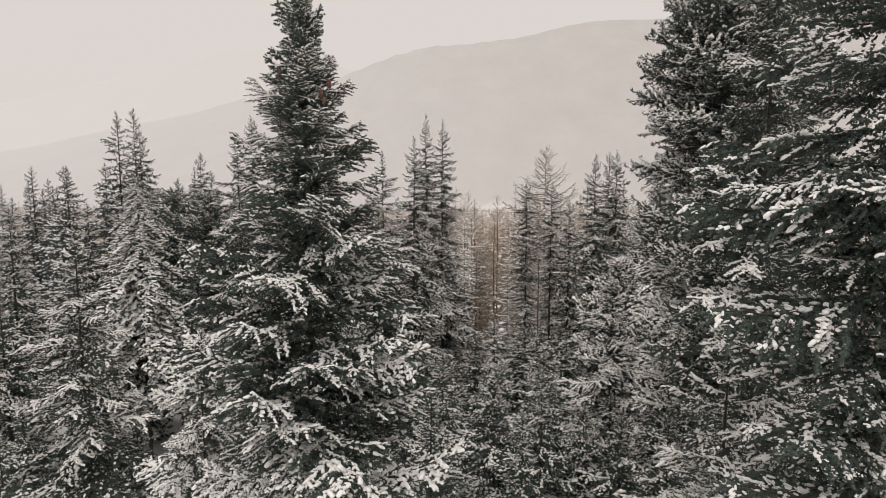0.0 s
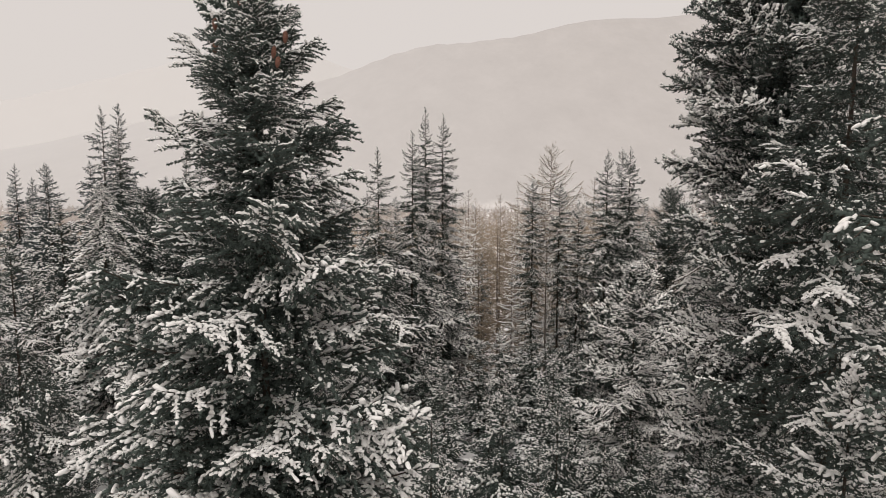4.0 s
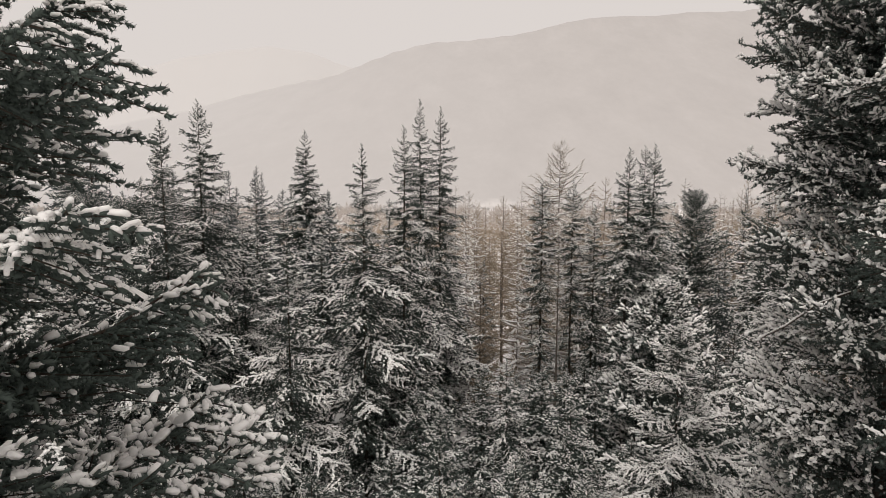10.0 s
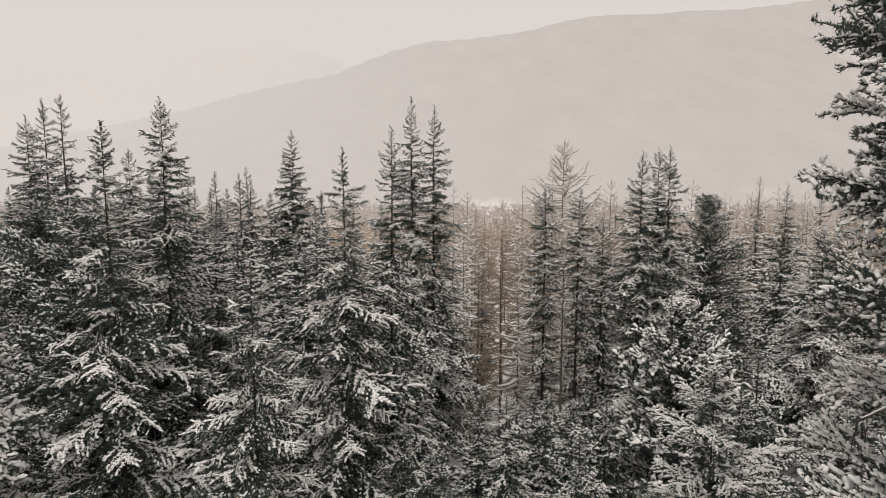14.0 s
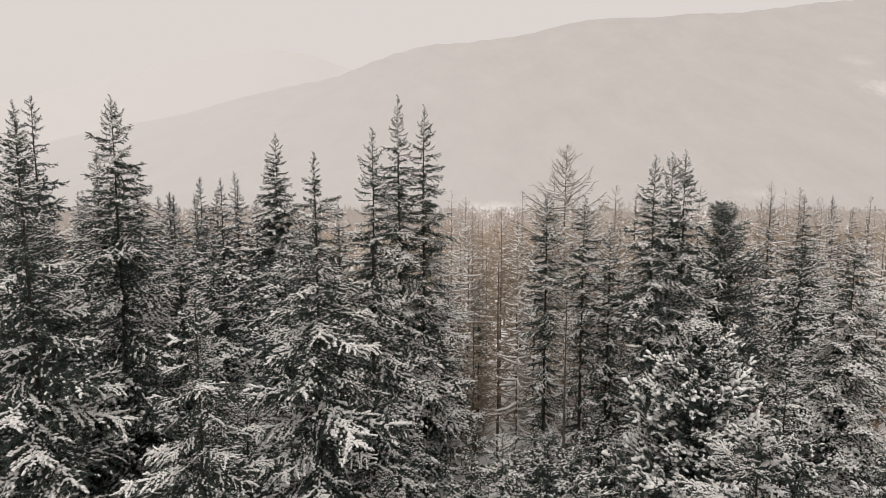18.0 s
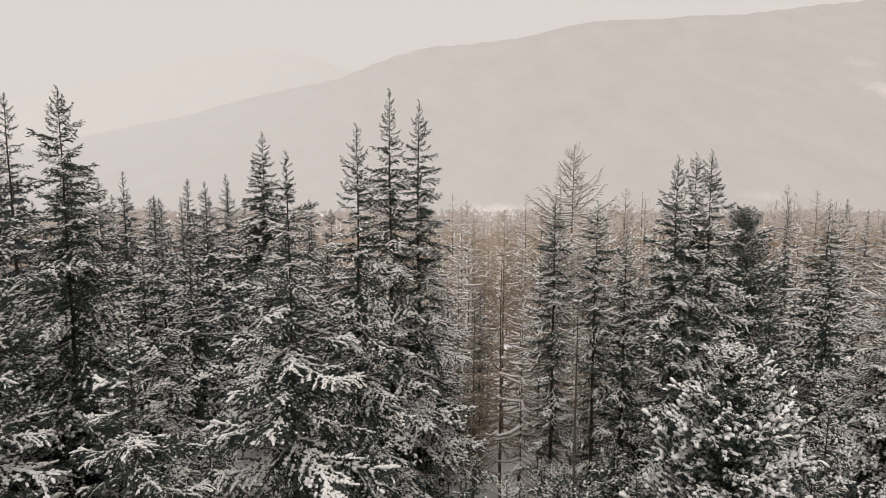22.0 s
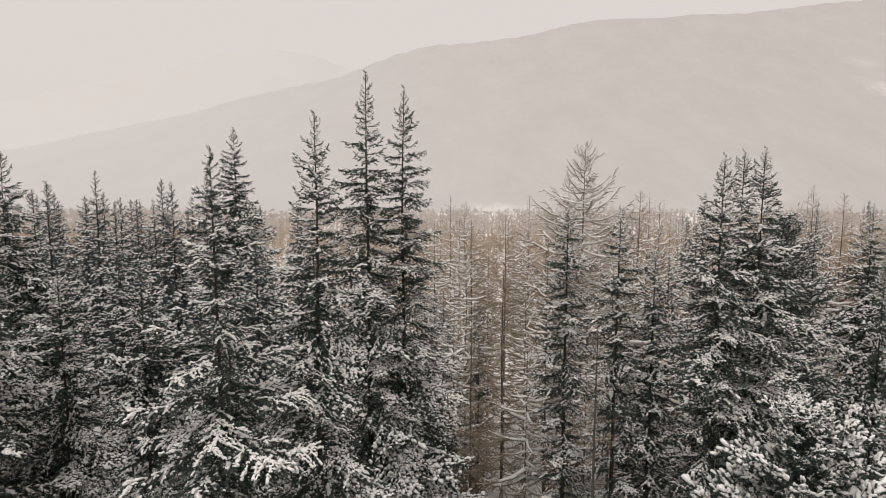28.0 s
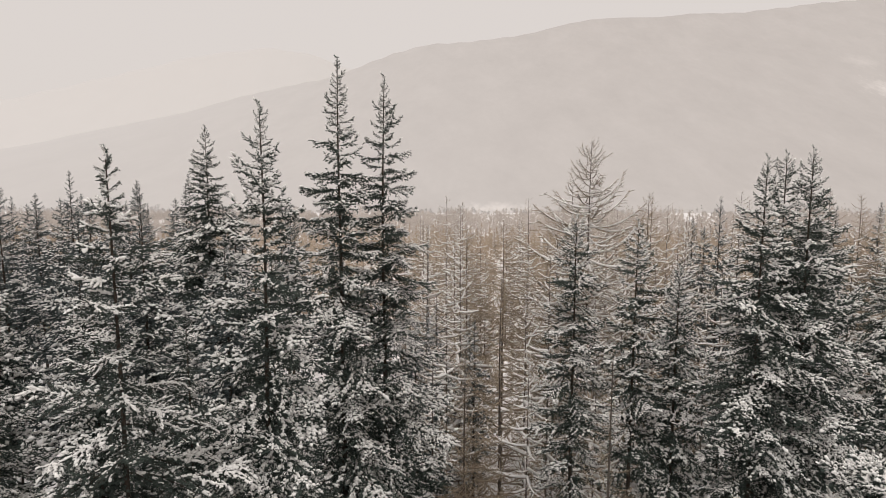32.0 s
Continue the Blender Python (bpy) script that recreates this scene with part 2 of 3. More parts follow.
def spread(tv, tf, p, d, s, rng, roll=False, jitter=0.0, up=1.0):
    """Lay a template along every direction d at p, at the size s."""
    y, z = frames_of(d)
    if roll:
        a = rng.uniform(0, 6.283, len(p))[:, None]
        y, z = y * np.cos(a) + z * np.sin(a), z * np.cos(a) - y * np.sin(a)
    t = np.repeat(tv[None], len(p), 0)
    if jitter:
        t = t * rng.uniform(1 - jitter, 1 + jitter, (len(p), 1, 3)) + rng.normal(0, jitter * 0.11, t.shape)
    v = p[:, None] + s[:, None, None] * (t[..., :1] * d[:, None] + t[..., 1:2] * y[:, None] + t[..., 2:] * z[:, None] * up)
    f = tf[None] + (np.arange(len(p)) * len(tv))[:, None, None]
    return v.reshape(-1, 3), f.reshape(-1, 3)


def rod(points, r0, r1, sides=3):
    """A tapered stick through the points."""
    p = np.asarray(points, float)
    d = unit(np.gradient(p, axis=0))
    y, z = frames_of(d)
    r = np.linspace(r0, r1, len(p))[:, None]
    a = np.arange(sides) * 2 * math.pi / sides
    v = p[:, None] + r[:, None] * (np.cos(a)[None, :, None] * y[:, None] + np.sin(a)[None, :, None] * z[:, None])
    f = []
    for i in range(len(p) - 1):
        for k in range(sides):
            a0, b0 = i * sides + k, i * sides + (k + 1) % sides
            f += [(a0, b0, b0 + sides), (a0, b0 + sides, a0 + sides)]
    return v.reshape(-1, 3), np.array(f)


def join(chunks):
    vs, fs, n = [], [], 0
    for v, f in chunks:
        vs.append(v)
        fs.append(f + n)
        n += len(v)
    return (np.concatenate(vs), np.concatenate(fs)) if vs else (np.zeros((0, 3)), np.zeros((0, 3), int))


def brush_template(sides, r, needles, reach):
    """A shoot along x thick with needles: a tapered dark body and loose needle tufts that lean forwards."""
    v, f = [(0.0, 0, 0)], []
    rings = ((0.2, 0.8), (0.75, 0.85)) if sides > 3 else ((0.45, 0.85),)
    for j, (x, q) in enumerate(rings):
        for k in range(sides):
            a = 2 * math.pi * (k + 0.5 * j) / sides
            v.append((x, q * r * math.cos(a), q * r * math.sin(a)))
    v.append((1.05, 0, 0))
    e = 1 + sides * (len(rings) - 1)
    for k in range(sides):
        a, b = k, (k + 1) % sides
        f += [(0, 1 + b, 1 + a), (e + a, e + b, len(v) - 1)]
        if len(rings) > 1:
            f += [(1 + a, 1 + b, e + a), (1 + b, e + b, e + a)]
    n = len(v)
    for i in range(needles):
        a, x = i * 2.4 + 0.4, 0.02 + 0.8 * i / max(needles - 1, 1)
        c, s = math.cos(a), math.sin(a)
        v += [(x, 0.5 * r * c, 0.5 * r * s), (x + 0.13, 0.5 * r * c, 0.5 * r * s), (x + 0.3, reach * c, reach * s)]
        f.append((n + 3 * i, n + 3 * i + 1, n + 3 * i + 2))
    return np.array(v), np.array(f)


def slug_template(rings, sides, width, height):
    """A closed, blunt roll of snow that lies along the upper side of a shoot."""
    v = [(-0.04, 0, 0.4 * height)]
    for i in range(rings):
        x = 0.5 if rings == 1 else 0.06 + 0.88 * i / (rings - 1)
        q = 1.0 if rings == 1 else 0.72 + 0.28 * math.sin(math.pi * (0.15 + 0.7 * i / (rings - 1)))
        for k in range(sides):
            a = radians(-25 + 230 * k / (sides - 1))
            v.append((x, q * width * math.cos(a), 0.25 * height + q * height * (0.25 + 0.75 * math.sin(a))))
    v.append((1.06, 0, 0.35 * height))
    f = []
    e = 1 + sides * (rings - 1)
    for k in range(sides):
        b = (k + 1) % sides
        f.append((0, 1 + b, 1 + k))
        for i in range(rings - 1):
            p, q = 1 + sides * i + k, 1 + sides * i + b
            f += [(p, q, q + sides), (p, q + sides, p + sides)]
        f.append((e + k, e + b, len(v) - 1))
    return np.array(v), np.array(f)


# for each fineness: the needled shoot, the roll of snow on it, and how far the snow's shape strays
TPL = {"near": (brush_template(4, 0.20, 9, 0.46), slug_template(3, 5, 0.26, 0.29), 0.27),
       "half": (brush_template(3, 0.20, 6, 0.44), slug_template(2, 5, 0.31, 0.34), 0.32),
       "tuft": (brush_template(4, 0.18, 10, 0.42), slug_template(3, 5, 0.32, 0.34), 0.4),
       "mid": (brush_template(3, 0.22, 3, 0.46), slug_template(1, 4, 0.30, 0.32), 0.36),
       "far": (brush_template(3, 0.24, 2, 0.46), slug_template(1, 4, 0.30, 0.32), 0.32)}


def bough(seed, lod, kind, nlat, gap, size, snowy, droop=0.12, tip=0.2, wide=0.5, deep=0.3, inner=0, skirt=0.55):
    """One bough of length 1 along x: side twigs set with needled shoots, a dark skirt of hanging shoots, and the snow on top."""
    rng = np.random.default_rng(seed)
    bend = rng.uniform(-0.1, 0.1)
    pine = kind == "pine"
    down = np.array([0, 0, -1.0])

    def axis(u):
        u = np.asarray(u, float)
        return np.stack([u, bend * np.sin(u * 3), -droop * u ** 1.2 + tip * u ** 3], -1)

    wood = [rod(axis(np.linspace(0, 0.97, 4)), 0.010, 0.004)]
    ps, ds, ss, on = [], [], [], []

    def shoots(p, d, s, white):
        ps.append(np.atleast_2d(p))
        ds.append(unit(np.atleast_2d(d)))
        ss.append(np.atleast_1d(s))
        on.append(np.atleast_1d(white))

    def twig(root, way, length, laden, side_shoots):
        """A strand of shoots end to end, with shoots to both sides and hanging ones below."""
        n = max(1, int(round(length / gap)))
        v = (np.arange(n) + 0.2)[:, None] / n * length
        sag = rng.uniform(-0.25, 0.7) * (0.2 if pine else 1)
        line = root + way * v + down * v ** 2 * sag / max(length, 0.1) * 0.5 + rng.normal(0, 0.05 * size, (n, 3))
        run = unit(way + down * (v * sag / max(length, 0.1)) + rng.normal(0, 0.3, (n, 3)))
        far = np.linspace(0.35, 1, n)
        shoots(line, run, size * rng.uniform(0.95, 1.35, n), rng.random(n) < (0.93 if laden else 0.1))
        flank = unit(np.cross(way, down))
        for turn in (-1, 1):
            pick = rng.random(n) < side_shoots
            m = int(pick.sum())
            if m:
                lean = rng.uniform(0.4, 1.3, (m, 1)) * turn
                d = run[pick] + flank * lean + np.array([0, 0, 0.45 if pine else 0.15]) + rng.normal(0, 0.3, (m, 3))
                shoots(line[pick], d, size * rng.uniform(0.6, 1.15, m) * (1.25 - 0.4 * far[pick]), rng.random(m) < (0.85 if laden else 0.07))
        pick = rng.random(n) < skirt
        m = int(pick.sum())
        if m:
            d = run[pick] * 0.55 + down * rng.uniform(0.5, 1.3, (m, 1)) + rng.normal(0, 0.3, (m, 3))
            shoots(line[pick], d, size * rng.uniform(0.7, 1.2, m), np.zeros(m, bool))
        return line[-1] + run[-1] * size * 0.5

    for i in range(nlat):
        u = 0.08 + 0.88 * (i + rng.uniform(0.1, 0.9)) / nlat
        side = 1 if i % 2 else -1
        if pine:
            length = (0.32 * (1 - u) ** 0.4 + 0.10) * rng.uniform(0.6, 1.3)
            way = unit(np.array([0.8, side * rng.uniform(0.2, 1.1), rng.uniform(-0.45, 0.65)]))
        else:
            length = (wide * (1 - u) ** 0.65 * min(1, 0.45 + u * 2.2) + 0.08) * rng.uniform(0.55, 1.25)
            way = unit(np.array([0.8, side * rng.uniform(0.45, 1.1), rng.uniform(-1.2 * deep, 0.8 * deep)]))
        # snow lies along whole twigs, on those that lie open to the sky
        open_sky = 1.0 if way[2] > -0.7 * deep else 0.35
        laden = rng.random() < snowy * open_sky * (0.3 + 0.9 * u)
        root = axis(u)
        end = twig(root, way, length, laden, 0.75)
        if lod in ("near", "half", "tuft"):
            wood.append(rod(np.array([root, end]), 0.004, 0.0015))
        if pine:
            k = 2 if lod in ("mid", "far") else 4
            shoots(np.repeat(end[None], k, 0) + rng.normal(0, 0.15 * size, (k, 3)), way * 0.7 + rng.normal(0, 0.55, (k, 3)) + np.array([0, 0, 0.5]),
                   size * rng.uniform(0.8, 1.3, k), rng.random(k) < (0.85 if laden else 0.08))
    n = max(3, int(0.95 / gap))
    us = np.linspace(0.08, 0.97, n)
    shoots(axis(us), np.gradient(axis(us), axis=0) / (us[1] - us[0]) + rng.normal(0, 0.15, (n, 3)), size * rng.uniform(1.0, 1.35, n),
           rng.random(n) < np.clip(snowy * (0.35 + us), 0, 0.95))
    if inner:
        shoots(np.stack([rng.beta(1, 1.6, inner) * 0.6, rng.normal(0, 0.1, inner), rng.normal(-0.05, 0.07, inner)], 1),
               rng.normal(0, 1, (inner, 3)) + np.array([0.7, 0, -0.5]), size * rng.uniform(1.0, 1.6, inner), np.zeros(inner, bool))
    p, d, s, on = np.concatenate(ps), np.concatenate(ds), np.concatenate(ss), np.concatenate(on)
    (nv, nf), (sv, sf), stray = TPL[lod]
    green = spread(nv, nf, p, d, s, rng, roll=True)
    p, d, s = p[on], d[on], s[on]
    lift = np.array([0, 0, 0.05]) * s[:, None]
    white = spread(sv, sf, p + lift, d, s * np.clip(rng.lognormal(-0.02, 0.2, len(p)), 0.6, 1.5), rng, jitter=stray)
    return join(wood), green, white


def bough_meshes(name, count, leaf, bark, *args, **kw):
    """Alike boughs, from almost bare to thickly laden: mesh of twigs with needles, mesh of snow, and the snow's shape."""
    out = []
    for i in range(count):
        lod, kind, nlat, gap, size, snowy, *rest = args
        w, g, s = bough(900 + 37 * i + len(name) * 101, lod, kind, nlat, gap, size, snowy * (0.2 + 1.5 * i / (count - 1)), *rest, **kw)
        v, f = join([w, g])
        idx = np.concatenate([np.zeros(len(w[1])), np.ones(len(g[1]))])
        out.append((mesh_from(name, v, f, [bark, leaf], idx), mesh_from(name + "_snow", s[0], s[1], [SNOW], smooth=True), s))
    return out


LIB = {
    "near": bough_meshes("near_bough", 8, NEEDLE, BARK, "near", "spruce", 34, 0.032, 0.036, 0.95, tip=0.24, inner=100),
    "near_short": bough_meshes("near_short_bough", 6, NEEDLE, BARK, "near", "spruce", 10, 0.085, 0.10, 0.8, 0.05, 0.25, inner=14),
    "fine": bough_meshes("fine_bough", 7, NEEDLE, BARK, "half", "spruce", 28, 0.035, 0.040, 0.9, inner=70),
    "fine_short": bough_meshes("fine_short_bough", 5, NEEDLE, BARK, "half", "spruce", 9, 0.10, 0.13, 0.9, 0.05, 0.2, inner=10),
    "cedar": bough_meshes("cedar_bough", 8, PINE, BARK, "half", "pine", 50, 0.040, 0.034, 0.8, 0.12, 0.2, inner=140),
    "cedar_short": bough_meshes("cedar_short_bough", 5, PINE, BARK, "half", "pine", 13, 0.10, 0.115, 0.75, 0.05, 0.25, inner=14),
    "mid": bough_meshes("mid_bough", 9, NEEDLE, BARK, "mid", "spruce", 14, 0.078, 0.088, 1.0, inner=26),
    "mid_long": bough_meshes("long_bough", 9, NEEDLE, BARK, "mid", "spruce", 22, 0.048, 0.052, 1.05, inner=70),
    "mid_short": bough_meshes("mid_short_bough", 6, NEEDLE, BARK, "mid", "spruce", 7, 0.13, 0.15, 1.5, 0.05, 0.3, wide=0.36, inner=2, skirt=0.2),
    "hang": bough_meshes("hanging_bough", 6, NEEDLE, BARK, "tuft", "spruce", 18, 0.050, 0.056, 2.0, 0.9, 0.0, wide=0.26, deep=0.1, inner=12),
    "young_pine": bough_meshes("pine_bough", 6, PINE, BARK, "tuft", "pine", 16, 0.14, 0.068, 1.15, 0.05, 0.3, inner=34),
    "young_pine_short": bough_meshes("pine_short_bough", 4, PINE, BARK, "tuft", "pine", 8, 0.2, 0.15, 1.0, 0.0, 0.3, inner=6),
    "round": bough_meshes("round_bough", 6, PINE, BARK, "mid", "pine", 26, 0.06, 0.055, 0.6, 0.10, 0.25, inner=70),
    "round_short": bough_meshes("round_short_bough", 4, PINE, BARK, "mid", "pine", 10, 0.13, 0.12, 0.5, 0.0, 0.3, inner=12),
}


def trunk_mesh(height, radius, bark, seed, sides=8):
    rng = np.random.default_rng(seed)
    n = 9
    t = np.linspace(0, 1, n)
    sway = np.cumsum(rng.normal(0, 0.012 * height / n, (n, 2)), 0) * (t[:, None] ** 0.5)
    sway -= sway[-1] * t[:, None]
    p = np.stack([sway[:, 0], sway[:, 1], -0.3 + t * (height + 0.25)], 1)
    v, f = rod(p, radius, 0.012, sides)
    return mesh_from("trunk", v, f, [bark], smooth=True)


def part(name, mesh, parent, label=""):
    ob = new(name, mesh)
    ob.parent = parent
    return tagged(ob, label)


def bough_pose(z, azimuth, pitch, length, roll=0.0):
    return pose(0, 0, z) @ Matrix.Rotation(azimuth, 4, "Z") @ Matrix.Rotation(-pitch, 4, "Y") @ Matrix.Rotation(roll, 4, "X") @ Matrix.Scale(length, 4)


def plan_of_boughs(rng, height, low, wide, power, cap, pitch=0.5, per=5, lift_top=50, lift_low=-12, ragged=0.22, least=0.17):
    """Rows of height, azimuth, pitch and length from the tip down. The crown is wide * depth ** power across, cap at most."""
    rows, s, turn = [(height - 0.25, 0.0, radians(86), 0.42)], 0.1, rng.uniform(0, 6)
    while s < height - low:
        r = min(cap, wide * s ** power) + 0.12
        if s > 0.85 * height:
            r *= 0.7
        turn += 2.39996 + rng.normal(0, 0.3)
        length = r * rng.uniform(1 - 1.7 * ragged, 1 + ragged) * (rng.uniform(0.7, 1.3) if s < 3 else 1)
        lift = lift_low + (lift_top - lift_low) * math.exp(-s / (0.16 * height)) + rng.normal(0, 8)
        lift = min(lift, math.degrees(math.asin(min(1, 0.55 * s / length))))
        rows.append((height - s, turn, radians(lift), length))
        s += min(0.8, max(least, pitch * r)) / per * rng.uniform(0.7, 1.3) * (1.0 if s < 9 else 1.7)
    return rows


def conifer(name, label, x, y, tip, wide, power, cap, lib, seed=0, per=5, pitch=0.5, low=0.12, lift_low=-12, ragged=0.22, least=0.17,
            group="spruces of the forest", category="spruce tree", cut=0.8, floor_z=-99.0, lift_top=50, own_snow=False, snowy=0.5, more=0.0):
    """A tree with every bough a part of its own; its snow lies on each bough, or on the whole crown."""
    rng = np.random.default_rng(seed * 7 + 11)
    base = float(ground_z(x, y))
    height = tip - base
    tree = new(name)
    tree.matrix_world = pose(x, y, base)
    tagged(tree, label, category, group)
    part("trunk", trunk_mesh(height, 0.0055 * height + 0.02, BARK, seed), tree)
    bottom = max(low * height, floor_z - base)
    lumps = []
    for z, a, p, length in plan_of_boughs(rng, height, bottom, wide, power, cap, pitch, per, lift_top, lift_low, ragged, least):
        kind = lib + "_short" if length < cut and lib + "_short" in LIB else lib
        if y < 55 and length > 1.5 and lib + "_long" in LIB:
            kind = lib + "_long"
        n = len(LIB[kind])
        green, white, shape = LIB[kind][int(np.clip(rng.normal((snowy + (0.2 if kind.endswith("short") else 0) + more * min(1, max(0, (height - z - 2.5) / 5))) * n, 0.2 * n), 0, n - 1))]
        b = part("bough", green, tree)
        place = bough_pose(z, a, p, length, rng.normal(0, 0.2))
        b.matrix_local = place
        if own_snow:
            tagged(part("snow", white, b), kind="stuff")
        else:
            m = np.array(place)
            lumps.append((shape[0] @ m[:3, :3].T + m[:3, 3], shape[1]))
    if lumps:
        v, f = join(lumps)
        tagged(part("snow", mesh_from("snow", v, f, [SNOW], smooth=True), tree), kind="stuff")
    return tree


def far_crown(seed, height, wide, power, cap, low, snowy, leaf, name, kind="spruce", pitch=0.85, per=4, least=0.36, grain_of=(9, 0.105, 0.112, 12)):
    """A whole crown in two meshes, for a tree that stays far off."""
    rng = np.random.default_rng(seed)
    nlat, gap, size, inner = grain_of
    kit = [bough(seed * 31 + i, "far", kind, nlat, gap, size, snowy * (0.35 + 0.45 * i), inner=inner) for i in range(4)]
    woods, greens, whites = [], [], []
    for z, a, p, length in plan_of_boughs(rng, height, low * height, wide, power, cap, pitch, per, least=least):
        w, g, s = kit[rng.integers(len(kit))]
        m = np.array(bough_pose(z, a, p, length, rng.normal(0, 0.2)))
        for src, dst in ((w, woods), (g, greens), (s, whites)):
            dst.append((src[0] @ m[:3, :3].T + m[:3, 3], src[1]))
    w, g, s = join(woods), join(greens), join(whites)
    v, f = join([w, g])
    idx = np.concatenate([np.zeros(len(w[1])), np.ones(len(g[1]))])
    return mesh_from(name, v, f, [BARK, leaf], idx), mesh_from(name + "_snow", s[0], s[1], [SNOW], smooth=True)


def far_tree(name, label, meshes, trunk, x, y, tip, built, group, category, turn, slim=1.0):
    base = float(ground_z(x, y))
    k = (tip - base) / built
    tree = new(name)
    tree.matrix_world = pose(x, y, base, 0, 0, turn) @ Matrix.Diagonal((k * slim, k * slim, k, 1))
    tagged(tree, label, category, group)
    part("trunk", trunk, tree)
    crown = part("crown", meshes[0], tree)
    tagged(part("snow", meshes[1], crown), kind="stuff")
    return tree


# ---- larch limbs ----
def blade(a, b, r):
    """A thin twig from a to b."""
    d = unit(b - a)
    w = unit(np.cross(d, np.array([0.3, 0.2, 1.0]))) * r
    return np.array([a - w, a + w, b]), np.array([(0, 1, 2)])


def larch_limb(seed, lod):
    rng = np.random.default_rng(seed)
    up = rng.uniform(0.15, 0.5)
    bend = rng.uniform(-0.2, 0.2)
    mid = lod == "mid"

    def axis(u):
        u = np.asarray(u, float)
        return np.stack([u, bend * u ** 2, -0.06 * np.sin(u * 3.1) + up * u ** 2.2], -1)

    pts = axis(np.linspace(0, 1, 7 if mid else 4))
    k = 0.014 if mid else 0.026
    wood = [rod(pts, k, 0.4 * k)]
    lift = np.array([0, 0, 1.1 * k])
    snow = [rod(pts[:-1] + lift, 1.9 * k, 1.1 * k)]
    n = 20 if mid else 14
    for i in range(n):
        u = 0.12 + 0.86 * (i + rng.random()) / n
        side = 1 if i % 2 else -1
        length = rng.uniform(0.10, 0.32) * (1.15 - 0.6 * u)
        way = unit(np.array([0.8, side * rng.uniform(0.3, 1.0), rng.uniform(-0.35, 0.5)]))
        a = axis(u)
        e = a + way * length + np.array([0, 0, 0.06 * length])
        wood.append(rod(np.array([a, e]), 0.5 * k, 0.25 * k) if mid else blade(a, e, 0.6 * k))
        if rng.random() < 0.7:
            snow.append(rod(np.array([a, e]) + lift * 0.7, 0.5 * k, 0.25 * k) if mid else blade(a + lift, e + lift, 0.5 * k))
        for q in range(3):
            b = a + way * length * rng.uniform(0.3, 0.95)
            t = unit(way + rng.normal(0, 0.7, 3)) * length * rng.uniform(0.3, 0.65)
            wood.append(blade(b, b + t, 0.35 * k))
            if q == 0:
                snow.append(blade(b + lift * 0.4, b + t + lift * 0.4, 0.35 * k))
    return join(wood), join(snow)


LARCH_LIMBS = []
for i in range(7):
    w, s = larch_limb(50 + i, "mid")
    LARCH_LIMBS.append((mesh_from("larch_limb", w[0], w[1], [LARCH]), mesh_from("limb_snow", s[0], s[1], [SNOW], smooth=True)))


def larch_rows(rng, height, low, reach, step, per):
    rows, s, turn = [], 0.25, 0.0
    while s < height - low:
        q = s / height
        r = reach * min(1, (s / 8.5) ** 0.8) + 0.2
        for k in range(per):
            turn += 2 * math.pi / per + rng.normal(0, 0.5)
            rows.append((height - s + rng.uniform(-0.2, 0.2), turn, radians(26 * math.exp(-s / 3.0) + 3 - 12 * q + rng.normal(0, 10)), r * rng.uniform(0.45, 1.15)))
        s += step * (0.5 + 0.5 * min(1, s / 3))
    return rows


def larch(x, y, tip, reach, seed, low=0.25, step=0.55, per=3, own_snow=False, label="bare larch with snow lying along its upswept limbs"):
    rng = np.random.default_rng(seed)
    lines = []
    base = float(ground_z(x, y))
    height = tip - base
    tree = new("larch_tree")
    tree.matrix_world = pose(x, y, base)
    tagged(tree, label, "larch tree", "bare larches")
    part("trunk", trunk_mesh(height, 0.006 * height + 0.02, LARCH_BARK, seed), tree)
    for z, a, p, length in larch_rows(rng, height, low * height, reach, step, per):
        w, s = LARCH_LIMBS[rng.integers(len(LARCH_LIMBS))]
        b = part("limb", w, tree)
        b.matrix_local = bough_pose(z, a, p, length, rng.normal(0, 0.3))
        if own_snow:
            tagged(part("snow", s, b), kind="stuff")
        else:
            m = np.array(b.matrix_local)
            v = np.array([q.co for q in s.vertices]) @ m[:3, :3].T + m[:3, 3]
            lines.append((v, np.array([tuple(q.vertices) for q in s.polygons])))
    if lines:
        v, f = join(lines)
        tagged(part("snow", mesh_from("snow", v, f, [SNOW], smooth=True), tree), kind="stuff")
    return tree


def far_larch(seed, height, reach, step=0.75, per=3):
    rng = np.random.default_rng(seed)
    kit = [larch_limb(seed * 13 + i, "far") for i in range(4)]
    ws, ss = [], []
    for z, a, p, length in larch_rows(rng, height, 0.12 * height, reach, step, per):
        w, s = kit[rng.integers(4)]
        m = np.array(bough_pose(z, a, p, length))
        ws.append((w[0] * np.array([1, 1, 1]) @ m[:3, :3].T + m[:3, 3], w[1]))
        ss.append((s[0] @ m[:3, :3].T + m[:3, 3], s[1]))
    w, s = join(ws), join(ss)
    return mesh_from("larch_crown", w[0], w[1], [LARCH]), mesh_from("larch_snow", s[0], s[1], [SNOW], smooth=True)


# ---- the near trees ----
cone_tree = conifer("spruce_tree", "tall dark spruce with snow-capped tufted boughs and hanging cones", -2.75, 12.0, 17.8, 0.36, 0.92, 2.6, "near",
        seed=1, per=8, pitch=0.36, floor_z=4.5, snowy=0.25, lift_low=2, ragged=0.2, own_snow=True, lift_top=45)
cone_rows = ((0.0, 0.008), (-0.02, 0.028), (-0.07, 0.034), (-0.12, 0.026), (-0.15, 0.006))
cv = np.array([(r * math.cos(k * 0.8976), r * math.sin(k * 0.8976), z) for z, r in cone_rows for k in range(7)])
